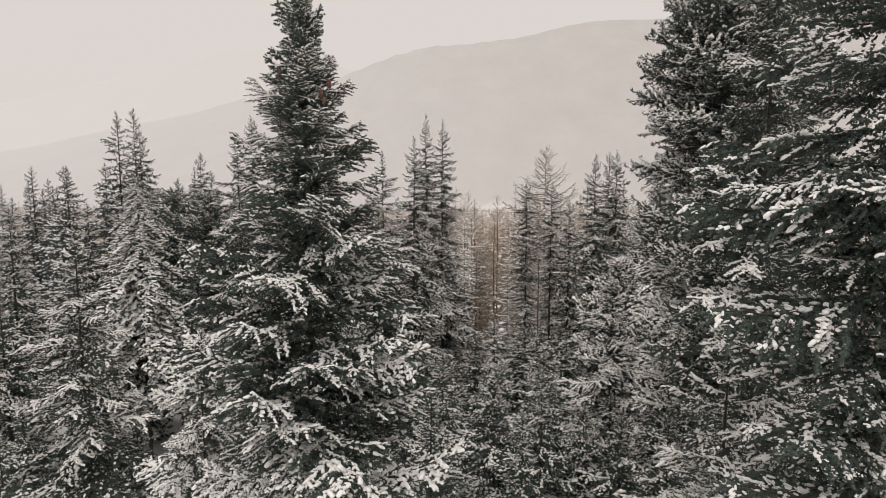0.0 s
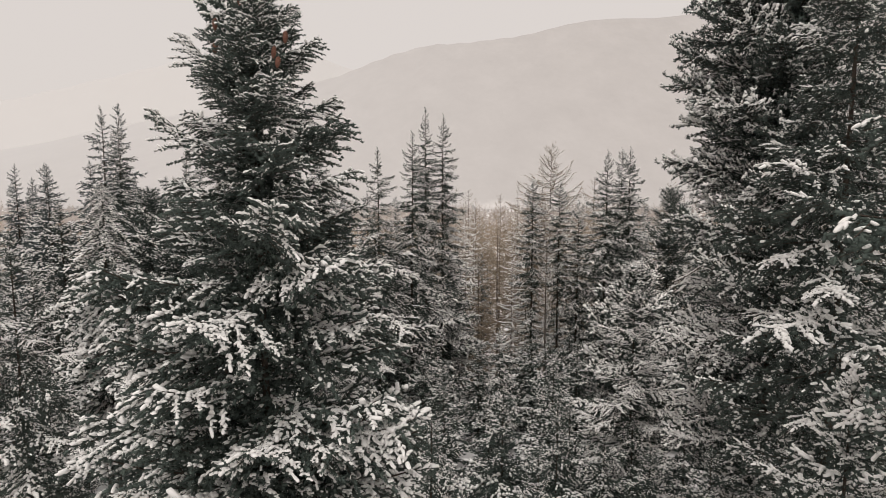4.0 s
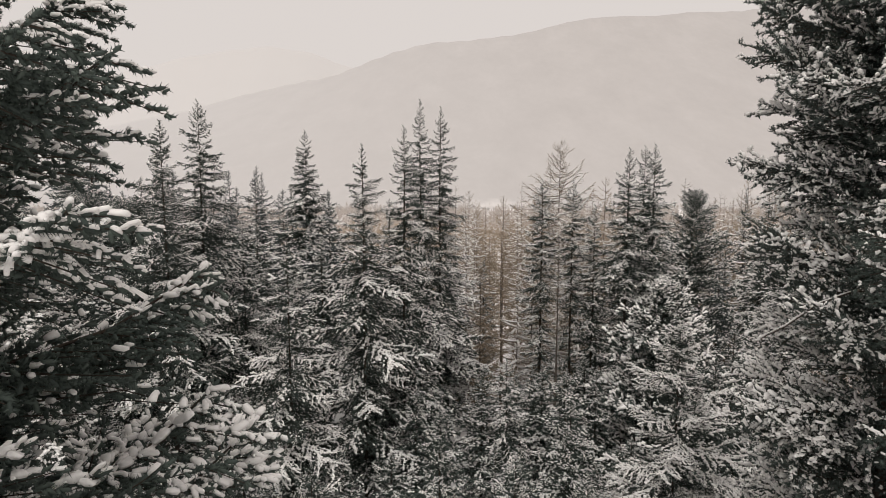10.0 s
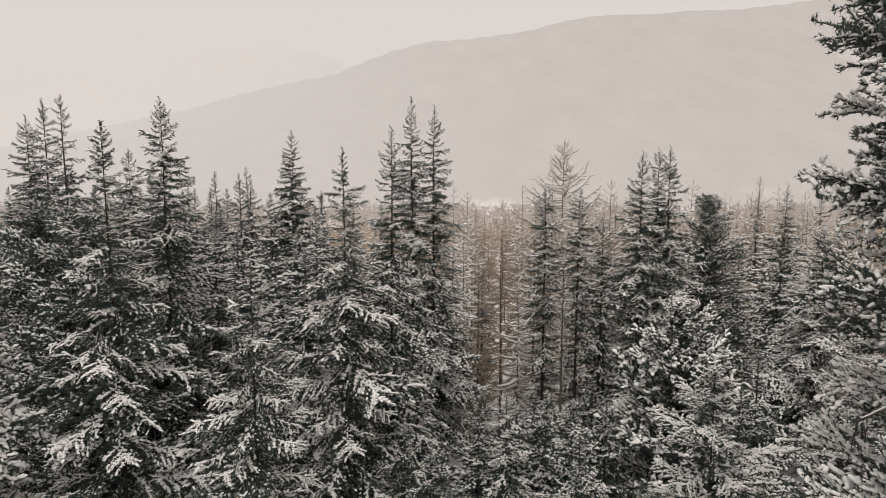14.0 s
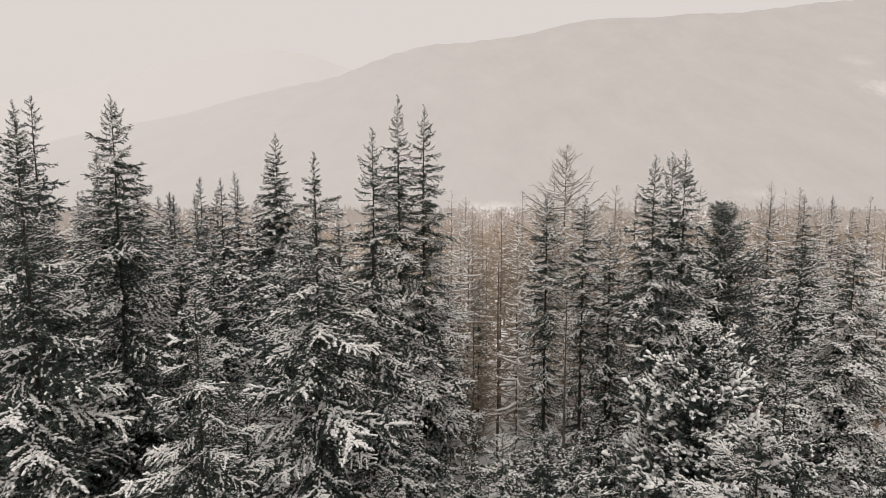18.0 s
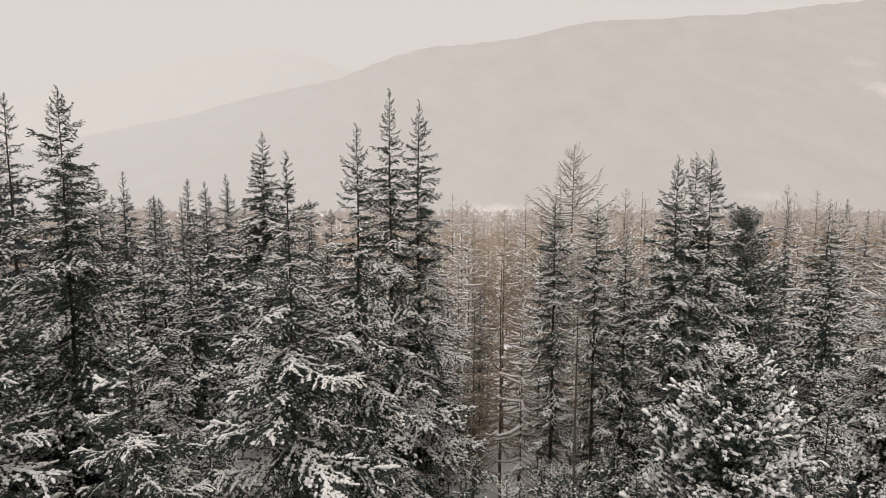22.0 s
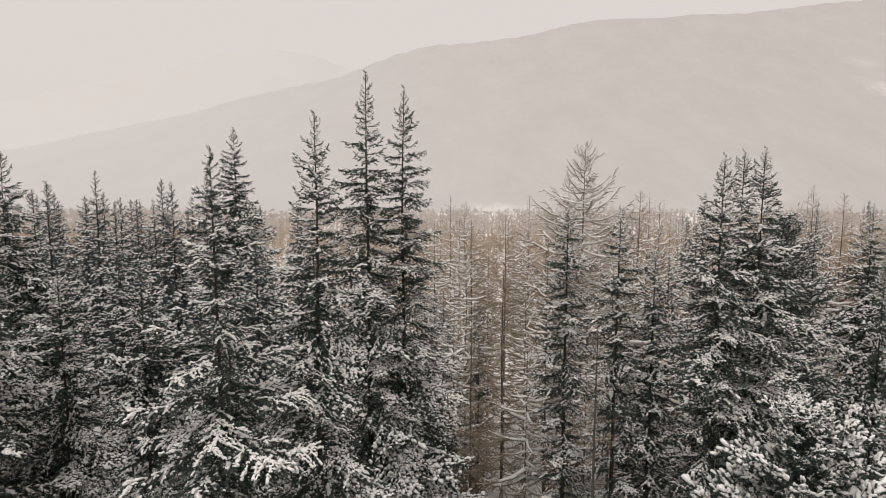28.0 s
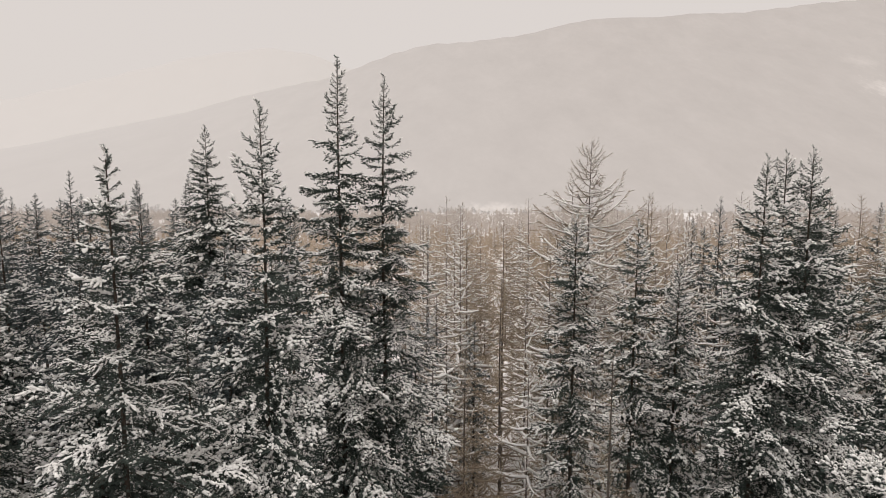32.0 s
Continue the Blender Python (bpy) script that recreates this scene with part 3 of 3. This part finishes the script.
cf = np.array([q for i in range(4) for k in range(7) for q in
               ((7 * i + k, 7 * i + (k + 1) % 7, 7 * i + 7 + k), (7 * i + (k + 1) % 7, 7 * i + 7 + (k + 1) % 7, 7 * i + 7 + k))])
CONE_MESH = mesh_from("cone", cv, cf, [CONE], smooth=True)
for cx, cy, cz, ct in [(0.70, -0.92, 15.82, 8), (0.62, -0.98, 15.5, -10), (0.52, -0.8, 15.66, 5), (-0.28, -0.62, 16.05, 12), (-0.2, -0.85, 15.7, 0), (0.12, -0.8, 16.3, -6)]:
    part("cone", CONE_MESH, cone_tree, "reddish brown hanging cone").matrix_local = pose(cx, cy, cz - float(ground_z(-2.75, 12.0)), ct, 6, 0)

cedar = conifer("cedar_tree", "broad dense dark green cedar pine with light snow", 11.2, 23.6, 22.5, 1.2, 0.95, 3.15, "cedar",
        seed=2, per=9, pitch=0.24, floor_z=2.0, lift_low=2, ragged=0.11, category="pine tree", group="cedar pines", cut=1.0, own_snow=True, snowy=0.3, more=0.1)
dv, df = rod([(-0.4, 0.1, 11.9), (-1.6, -0.8, 12.0), (-2.6, -1.2, 11.8), (-3.4, -1.4, 11.35), (-3.9, -1.4, 11.1), (-4.0, -1.35, 10.3)], 0.019, 0.007, 6)
dead = part("dead_limb", mesh_from("dead_limb", dv, df, [BARK], smooth=True), cedar, "bare grey curved dead limb")
dead.matrix_local = pose(-0.1, 0, -0.4 - float(ground_z(11.2, 23.6)))
dv, df = rod([(-1.6, -0.8, 12.04), (-2.6, -1.2, 11.85), (-3.4, -1.4, 11.4), (-3.85, -1.4, 11.17)], 0.015, 0.010, 5)
tagged(part("snow", mesh_from("limb_snow", dv, df, [SNOW], smooth=True), dead), kind="stuff")
conifer("spruce_tree", "tall spruce with fine snow-dusted sprays", 9.3, 17.4, 21.5, 0.5, 0.75, 2.4, "fine",
        seed=3, per=6, pitch=0.45, floor_z=3.0, own_snow=True, snowy=0.22)
conifer("spruce_tree", "very dark spruce with snow lumps on its shoots", 6.2, 8.3, 20.0, 0.55, 0.74, 2.1, "near",
        seed=4, per=7, pitch=0.45, floor_z=6.0, own_snow=True, snowy=0.12)
conifer("young_spruce", "young snow-laden spruce top below taller trees", 5.6, 11.4, 11.3, 0.5, 0.8, 1.4, "fine",
        seed=5, floor_z=5.5, own_snow=True)

conifer("young_spruce", "small spruce bowed under thick snow", -6.4, 15.4, 9.9, 0.75, 0.7, 2.2, "fine",
        seed=6, floor_z=4.5, own_snow=True, snowy=0.6)
conifer("young_spruce", "small spruce bowed under thick snow", 8.8, 30.6, 8.9, 0.8, 0.7, 2.4, "fine",
        seed=7, floor_z=0.5, own_snow=True, snowy=0.75)

# ---- the middle trees: x, y, tip, width at one metre below it, power, greatest reach ----
MIDDLE = [
    ("tall narrow spruce with a sparse frosted spire", -1.4, 50.1, 19.3, 0.27, 0.90, 3.3),
    ("tall narrow spruce with a thin frosted top", 0.0, 51.8, 19.0, 0.27, 0.90, 3.3),
    ("slender spruce with a thin see-through spire", -2.1, 43.6, 17.0, 0.28, 0.88, 2.6),
    ("full dark spruce thick with snow clumps", -4.1, 40.7, 15.8, 0.32, 1.0, 3.0),
    ("tall frosted spruce behind the front row", -13.6, 69.7, 18.8, 0.42, 0.85, 3.2),
    ("dense spruce laden with snow, close beside its twins", 12.2, 48.2, 16.0, 0.40, 0.80, 2.1),
    ("dense double-topped spruce laden with snow", 14.1, 49.0, 16.3, 0.39, 0.80, 2.2),
    ("dense spruce of a double top laden with snow", 13.75, 49.9, 16.2, 0.36, 0.80, 2.0),
    ("tall dark spruce with a slim pointed crown", -13.9, 44.1, 18.5, 0.38, 0.84, 3.2),
    ("dark pointed spruce beside taller neighbours", -11.9, 35.0, 16.5, 0.4, 0.85, 2.9),
    ("narrow dark spruce in front of bare larches", 9.3, 51.3, 13.8, 0.44, 0.62, 1.5),
    ("narrow dark spruce in front of bare larches", 10.8, 51.1, 12.2, 0.44, 0.62, 1.5),
    ("narrow dark spruce in front of bare larches", 7.4, 53.0, 14.0, 0.44, 0.62, 1.5),
    ("small spruce white with snow", -6.6, 34.7, 11.3, 0.5, 0.8, 2.4),
    ("spruce heavy with pale snow", 24.3, 50.0, 11.5, 0.6, 0.8, 3.2),
    ("snowy spruce on the slope", -13.5, 21.8, 12.2, 0.5, 0.8, 2.7),
    ("slim dark spruce standing among larches", 32.6, 68.8, 13.4, 0.4, 0.8, 2.4),
    ("tall spruce with a pointed frosted crown", -25.5, 51.0, 18.3, 0.4, 0.85, 3.0),
    ("young spruce on the snowy clearing", 3.5, 40.0, 4.6, 0.5, 0.8, 1.6),
    ("spruce with a frosted point", -24.7, 61.6, 16.7, 0.42, 0.85, 3.0),
    ("snowy spruce between taller trees", -12.9, 48.0, 11.5, 0.5, 0.8, 2.8),
]
for i, (label, x, y, tip, wide, power, cap) in enumerate(MIDDLE):
    close = y < 42 and x < 0
    conifer("spruce_tree", label, x, y, tip, wide, power, cap, "fine" if close else "mid", seed=20 + i, pitch=0.62 if cap < 2 else 0.78 if y < 55 else 1.1, floor_z=-2.0 if close else -5.0,
            least=0.36, per=5 if cap < 1.6 or close else 6, ragged=0.17, own_snow=close, lift_low=-18, lift_top=36,
            snowy=0.95 if "heavy" in label else 0.32 if close else 0.52 if "snow" in label else 0.52 if "frost" in label or "thin" in label else 0.42)
conifer("drooping_spruce", "spruce with hanging branches thickly covered in snow", -16.3, 32.0, 13.9, 0.68, 0.8, 3.0, "hang",
        seed=60, per=6, lift_low=-10, lift_top=15, floor_z=2, own_snow=True, snowy=0.9)
conifer("young_pine", "round young pine with heavy snow on its tufts", 13.1, 43.8, 8.2, 1.1, 0.6, 3.4, "young_pine",
        seed=61, per=7, pitch=0.3, lift_low=14, low=0.05, category="pine tree", group="young pines", own_snow=True)
for i, (x, y, tip) in enumerate([(-18.5, 41.0, 13.4), (-15.3, 39.5, 13.2), (22.1, 61.7, 13.2)]):
    conifer("cedar_tree", "dark round-topped cedar pine with a little snow", x, y, tip, 1.2, 0.55, 3.0, "round",
            seed=63 + i, per=5, pitch=0.34, lift_low=10, category="pine tree", group="cedar pines", floor_z=-3)

larch(11.6, 68.0, 17.9, 4.3, 70, step=0.5, per=5, own_snow=True)
larch(18.7, 77.7, 14.4, 3.2, 71, per=4)
larch(8.0, 49.5, 9.5, 1.6, 72, low=0.6, label="slim larch with a bare reddish trunk")
larch(5.2, 60.0, 10.5, 2.4, 73, step=0.45, per=4)
larch(7.3, 80.0, 12.1, 3.2, 74, step=0.5, per=4)
larch(10.7, 78.0, 12.6, 3.2, 76, step=0.5, per=4)
larch(4.2, 80.0, 11.6, 2.8, 77, step=0.5, per=4)
larch(3.2, 57.0, 7.5, 2.4, 75, step=0.45, per=4)
larch(41.6, 90.7, 14.7, 2.6, 78, low=0.4, step=0.55, per=4)
larch(47.0, 93.8, 14.0, 2.8, 79, low=0.4, step=0.55, per=4)

# ---- the far forest ----
SPRUCES = [(far_crown(200 + i, 20.0, r, p, c, 0.2, 0.65, HAZED_NEEDLE, "far_crown"), trunk_mesh(20.0, 0.17, BARK, 300 + i, 6))
           for i, (r, p, c) in enumerate([(0.42, 0.8, 2.6), (0.36, 0.85, 2.2), (0.5, 0.78, 3.0), (0.4, 0.7, 2.0), (0.33, 0.95, 2.7)])]
MORE_SPRUCES = [(far_crown(260 + i, 18.0, r, 0.8, c, 0.2, 0.75, NEEDLE, "crown", pitch=0.75, per=5, least=0.45, grain_of=(12, 0.09, 0.094, 16)), trunk_mesh(18.0, 0.14, BARK, 360 + i, 6))
                for i, (r, c) in enumerate([(0.45, 2.6), (0.38, 2.2), (0.52, 2.8)])]
LOW_SPRUCES = [(far_crown(240 + i, 9.0, r, 0.75, 2.4, 0.05, 0.5, NEEDLE, "low_crown", pitch=0.65, per=5, least=0.4, grain_of=(11, 0.095, 0.105, 12)), trunk_mesh(9.0, 0.09, BARK, 340 + i, 6))
               for i, r in enumerate([0.62, 0.55, 0.7])]
THIN_LARCHES = [(far_larch(440 + i, 20.0, r, 1.1, 3), trunk_mesh(20.0, 0.11, LARCH_BARK, 540 + i, 5)) for i, r in enumerate([3.1, 2.6, 3.4])]
LARCHES = [(far_larch(400 + i, 20.0, r), trunk_mesh(20.0, 0.11, LARCH_BARK, 500 + i, 6)) for i, r in enumerate([2.9, 3.4, 2.5, 3.1])]
frng = np.random.default_rng(5)


def far_spruce(x, y, tip, label="snow-dusted spruce in the far forest", slim=1.0):
    kit, tall = (SPRUCES, 20.0) if y > 62 else (MORE_SPRUCES, 18.0)
    m, t = kit[frng.integers(len(kit))]
    far_tree("spruce_tree", label, m, t, x, y, tip, tall, "spruces of the forest", "spruce tree", frng.uniform(0, 360), slim)


def low_spruce(x, y, tip):
    m, t = LOW_SPRUCES[frng.integers(len(LOW_SPRUCES))]
    far_tree("young_spruce", "young snow-laden spruce in the undergrowth", m, t, x, y, max(tip, float(ground_z(x, y)) + 2.5), 9.0,
             "young spruces", "spruce tree", frng.uniform(0, 360))


def far_bare_larch(x, y, tip):
    kit = LARCHES if y < 105 else THIN_LARCHES
    m, t = kit[frng.integers(len(kit))]
    far_tree("larch_tree", "bare brown larch dusted with snow", m, t, x, y, tip, 20.0, "bare larches", "larch tree", frng.uniform(0, 360))


for x, y, tip in [(-37.6, 74.0, 22.5), (-40.6, 75.8, 22.4), (-28.3, 89.3, 15.1), (-28.3, 101.6, 15.9), (-40.0, 106.7, 12.4),
                  (-43.0, 68.8, 15.5), (-44.6, 71.0, 15.6), (-60.0, 88.0, 16.0), (-25.0, 93.0, 14.8), (-73.5, 141.0, 12.6)]:
    far_spruce(x, y, tip)
for x, y, tip in [(50.2, 95.0, 12.6), (23.4, 86.0, 13.1)]:
    far_bare_larch(x, y, tip)
taken = []


def free(x, y, gap):
    if any((x - a) ** 2 + (y - b) ** 2 < gap * gap for a, b in taken):
        return False
    taken.append((x, y))
    return True


def scatter(count, x0, x1, y0, y1, gap, make):
    n = tries = 0
    while n < count and tries < count * 30:
        tries += 1
        x, y = frng.uniform(x0, x1), frng.uniform(y0, y1)
        if abs(x - (3.0 + 0.09 * (y - 30))) < 1.8 and 58 < y < 100 or not free(x, y, gap):
            continue
        make(x, y)
        n += 1


# a dark wood of spruce on one side, bare larch on the other
scatter(46, -85, -14, 66, 130, 4.6, lambda x, y: far_spruce(x, y, 14.6 - 0.035 * (y - 66) + frng.normal(0, 1.3) - 1.0))
scatter(16, -30, -5, 54, 80, 4.2, lambda x, y: far_spruce(x, y, 10.5 + frng.normal(0, 1.5)))
scatter(10, -4, 6, 56, 80, 3.0, lambda x, y: far_spruce(x, y, 5.0 + frng.normal(0, 1.5)))
scatter(18, 14, 60, 56, 92, 4.6, lambda x, y: far_spruce(x, y, 8.5 + frng.normal(0, 1.8), slim=0.8))
scatter(60, 0, 62, 70, 105, 3.0, lambda x, y: far_bare_larch(x, y, 11.6 - 0.05 * (y - 72) + frng.normal(0, 1.7)))
scatter(110, -20, 130, 105, 210, 4.0, lambda x, y: far_bare_larch(x, y, 10.2 + 0.02 * max(x, 0) - 0.075 * (y - 105) + frng.normal(0, 2.3)))
scatter(14, -28, -16, 24, 52, 4.5, lambda x, y: far_spruce(x, y, 9.0 + frng.normal(0, 1.5)))
scatter(16, -13, 0, 24, 50, 2.8, lambda x, y: low_spruce(x, y, 4.2 - 0.06 * (y - 24) + frng.normal(0, 1.0)))
scatter(18, 9, 26, 28, 58, 3.2, lambda x, y: low_spruce(x, y, 4.5 - 0.05 * (y - 28) + frng.normal(0, 1.0)))
scatter(22, -2, 10, 21, 50, 2.3, lambda x, y: low_spruce(x, y, 5.4 - 0.13 * (y - 22) + frng.normal(0, 0.7)))
scatter(12, -26, -12, 18, 40, 3.2, lambda x, y: low_spruce(x, y, 6.0 + frng.normal(0, 1.0)))
# single trees between and beyond the stands
for x, y, tip in [(68.3, 120.0, 11.9), (73.3, 122.0, 9.9), (73.2, 118.0, 8.7), (35.9, 110.0, 10.3), (33.1, 100.0, 9.9), (-43.1, 60.0, 12.3),
                  (-25.6, 34.0, 10.8), (-22.5, 31.0, 12.6)]:
    far_spruce(x, y, tip, "slim snow-dusted spruce standing alone between the stands")
for x, y, tip in [(6.6, 27.0, 3.6), (5.2, 30.0, 3.0), (7.6, 24.5, 4.2), (8.4, 29.0, 3.4), (-4.2, 33.5, 2.6), (-5.8, 34.5, 3.2)]:
    low_spruce(x, y, tip)
# the open stand of larches on both sides of the snowy track
for x, y, tip in [(1.6, 60.0, 7.0), (2.4, 66.0, 9.0), (3.4, 71.0, 10.6), (6.9, 63.0, 9.6), (8.8, 66.0, 11.4), (10.2, 60.5, 9.0), (12.4, 63.0, 10.2), (14.6, 66.0, 11.0),
                  (9.4, 57.0, 7.6), (16.8, 62.0, 9.6), (19.4, 66.0, 10.8), (6.3, 57.5, 7.0)]:
    far_bare_larch(x, y, tip)


def woods(count, x0, x1, y0, y1, seed, tall, twigs, gaps=(), bulk=0.4, broad=2.6):
    """Brushy bare trees that nobody could count, far down the valley."""
    rng = np.random.default_rng(seed)
    x, y = rng.uniform(x0, x1, count), rng.uniform(y0, y1, count)
    keep = np.ones(count, bool)
    for a, b in gaps:
        q = np.clip(np.minimum(x / y - a, b - x / y) / 0.025, 0, 1)
        keep &= (rng.random(count) > 0.75 * q) | (y < 690)
    x, y = x[keep], y[keep]
    count = len(x)
    clear = abs(x - (3.0 + 0.09 * (y - 30))) > (1.6 if y0 < 100 else 0)
    x, y = x[clear], y[clear]
    count = len(x)
    z = ground_z(x, y)
    h = rng.uniform(0.45, 1.15, count) * tall
    if y0 > 300:
        h *= (0.8 + 0.4 * np.sin(x * 0.047 + 1.0) * np.sin(y * 0.023 + x * 0.011) + 0.35 * np.sin(x * 0.12 + y * 0.03)) * np.clip(1.7 - y / 650, 0.45, 1)
    else:
        h *= 0.95 + 0.3 * np.sin(x * 0.09 + 2.0) * np.sin(y * 0.05 + x * 0.03)
    k = twigs
    t = rng.uniform(0.1, 1, (count, k)) ** 0.8
    a = rng.uniform(0, 6.283, (count, k))
    r = (1.04 - t) ** 0.6 * rng.uniform(0.4, 1.2, (count, k)) * broad
    base = np.stack([x[:, None] + 0 * t, y[:, None] + 0 * t, z[:, None] + h[:, None] * t], -1)
    out = base + np.stack([np.cos(a) * r, np.sin(a) * r, rng.uniform(-0.1, 1.1, (count, k)) * r + 0.4], -1)
    p2 = base + np.array([0, 0, bulk])
    v = np.stack([base, p2, out], 2).reshape(-1, 3)
    f = np.arange(len(v)).reshape(-1, 3)
    stem = np.stack([np.stack([x - 0.07, y, z], -1), np.stack([x + 0.07, y, z], -1), np.stack([x, y, z + h], -1)], 1).reshape(-1, 3)
    sf = np.arange(len(stem)).reshape(-1, 3)
    return join([(v, f), (stem, sf)])


# lighter than snow dusting alone would make it: haze is in the colour
WOODS = bark_material("frosted_hazed_larch_wood", (0.34, 0.275, 0.205), (0.58, 0.49, 0.40), 0.6)
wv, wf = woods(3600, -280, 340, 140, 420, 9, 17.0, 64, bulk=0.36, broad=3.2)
tagged(new("far_woods", mesh_from("far_woods", wv, wf, [WOODS])), "frosted bare woods on the valley floor, haze in their colour", "woods", kind="stuff")
# the woods farther back, with more haze painted into their colour
MIST_WOODS = bark_material("haze_paled_larch_wood", (0.50, 0.455, 0.42), (0.60, 0.55, 0.51), 0.02)
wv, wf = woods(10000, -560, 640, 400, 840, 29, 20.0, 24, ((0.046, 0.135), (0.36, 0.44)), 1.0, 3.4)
tagged(new("valley_woods", mesh_from("valley_woods", wv, wf, [MIST_WOODS])), "bare woods spreading over the valley floor, paled by painted haze", "woods", kind="stuff")
# this belt takes over the hillside's painted haze and glow
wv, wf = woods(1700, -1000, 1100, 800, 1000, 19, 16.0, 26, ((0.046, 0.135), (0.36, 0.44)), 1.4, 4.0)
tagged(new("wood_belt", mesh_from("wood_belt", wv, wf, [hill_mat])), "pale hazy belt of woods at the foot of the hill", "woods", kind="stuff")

BRUSH = bark_material("brown_brush", (0.12, 0.088, 0.06), (0.30, 0.24, 0.175), 1.5)
wv, wf = woods(900, -6, 95, 60, 150, 39, 5.5, 46, (), 0.1, 2.0)
tagged(new("undergrowth", mesh_from("undergrowth", wv, wf, [BRUSH])), "brown leafless brush below the larches", "undergrowth", kind="stuff")
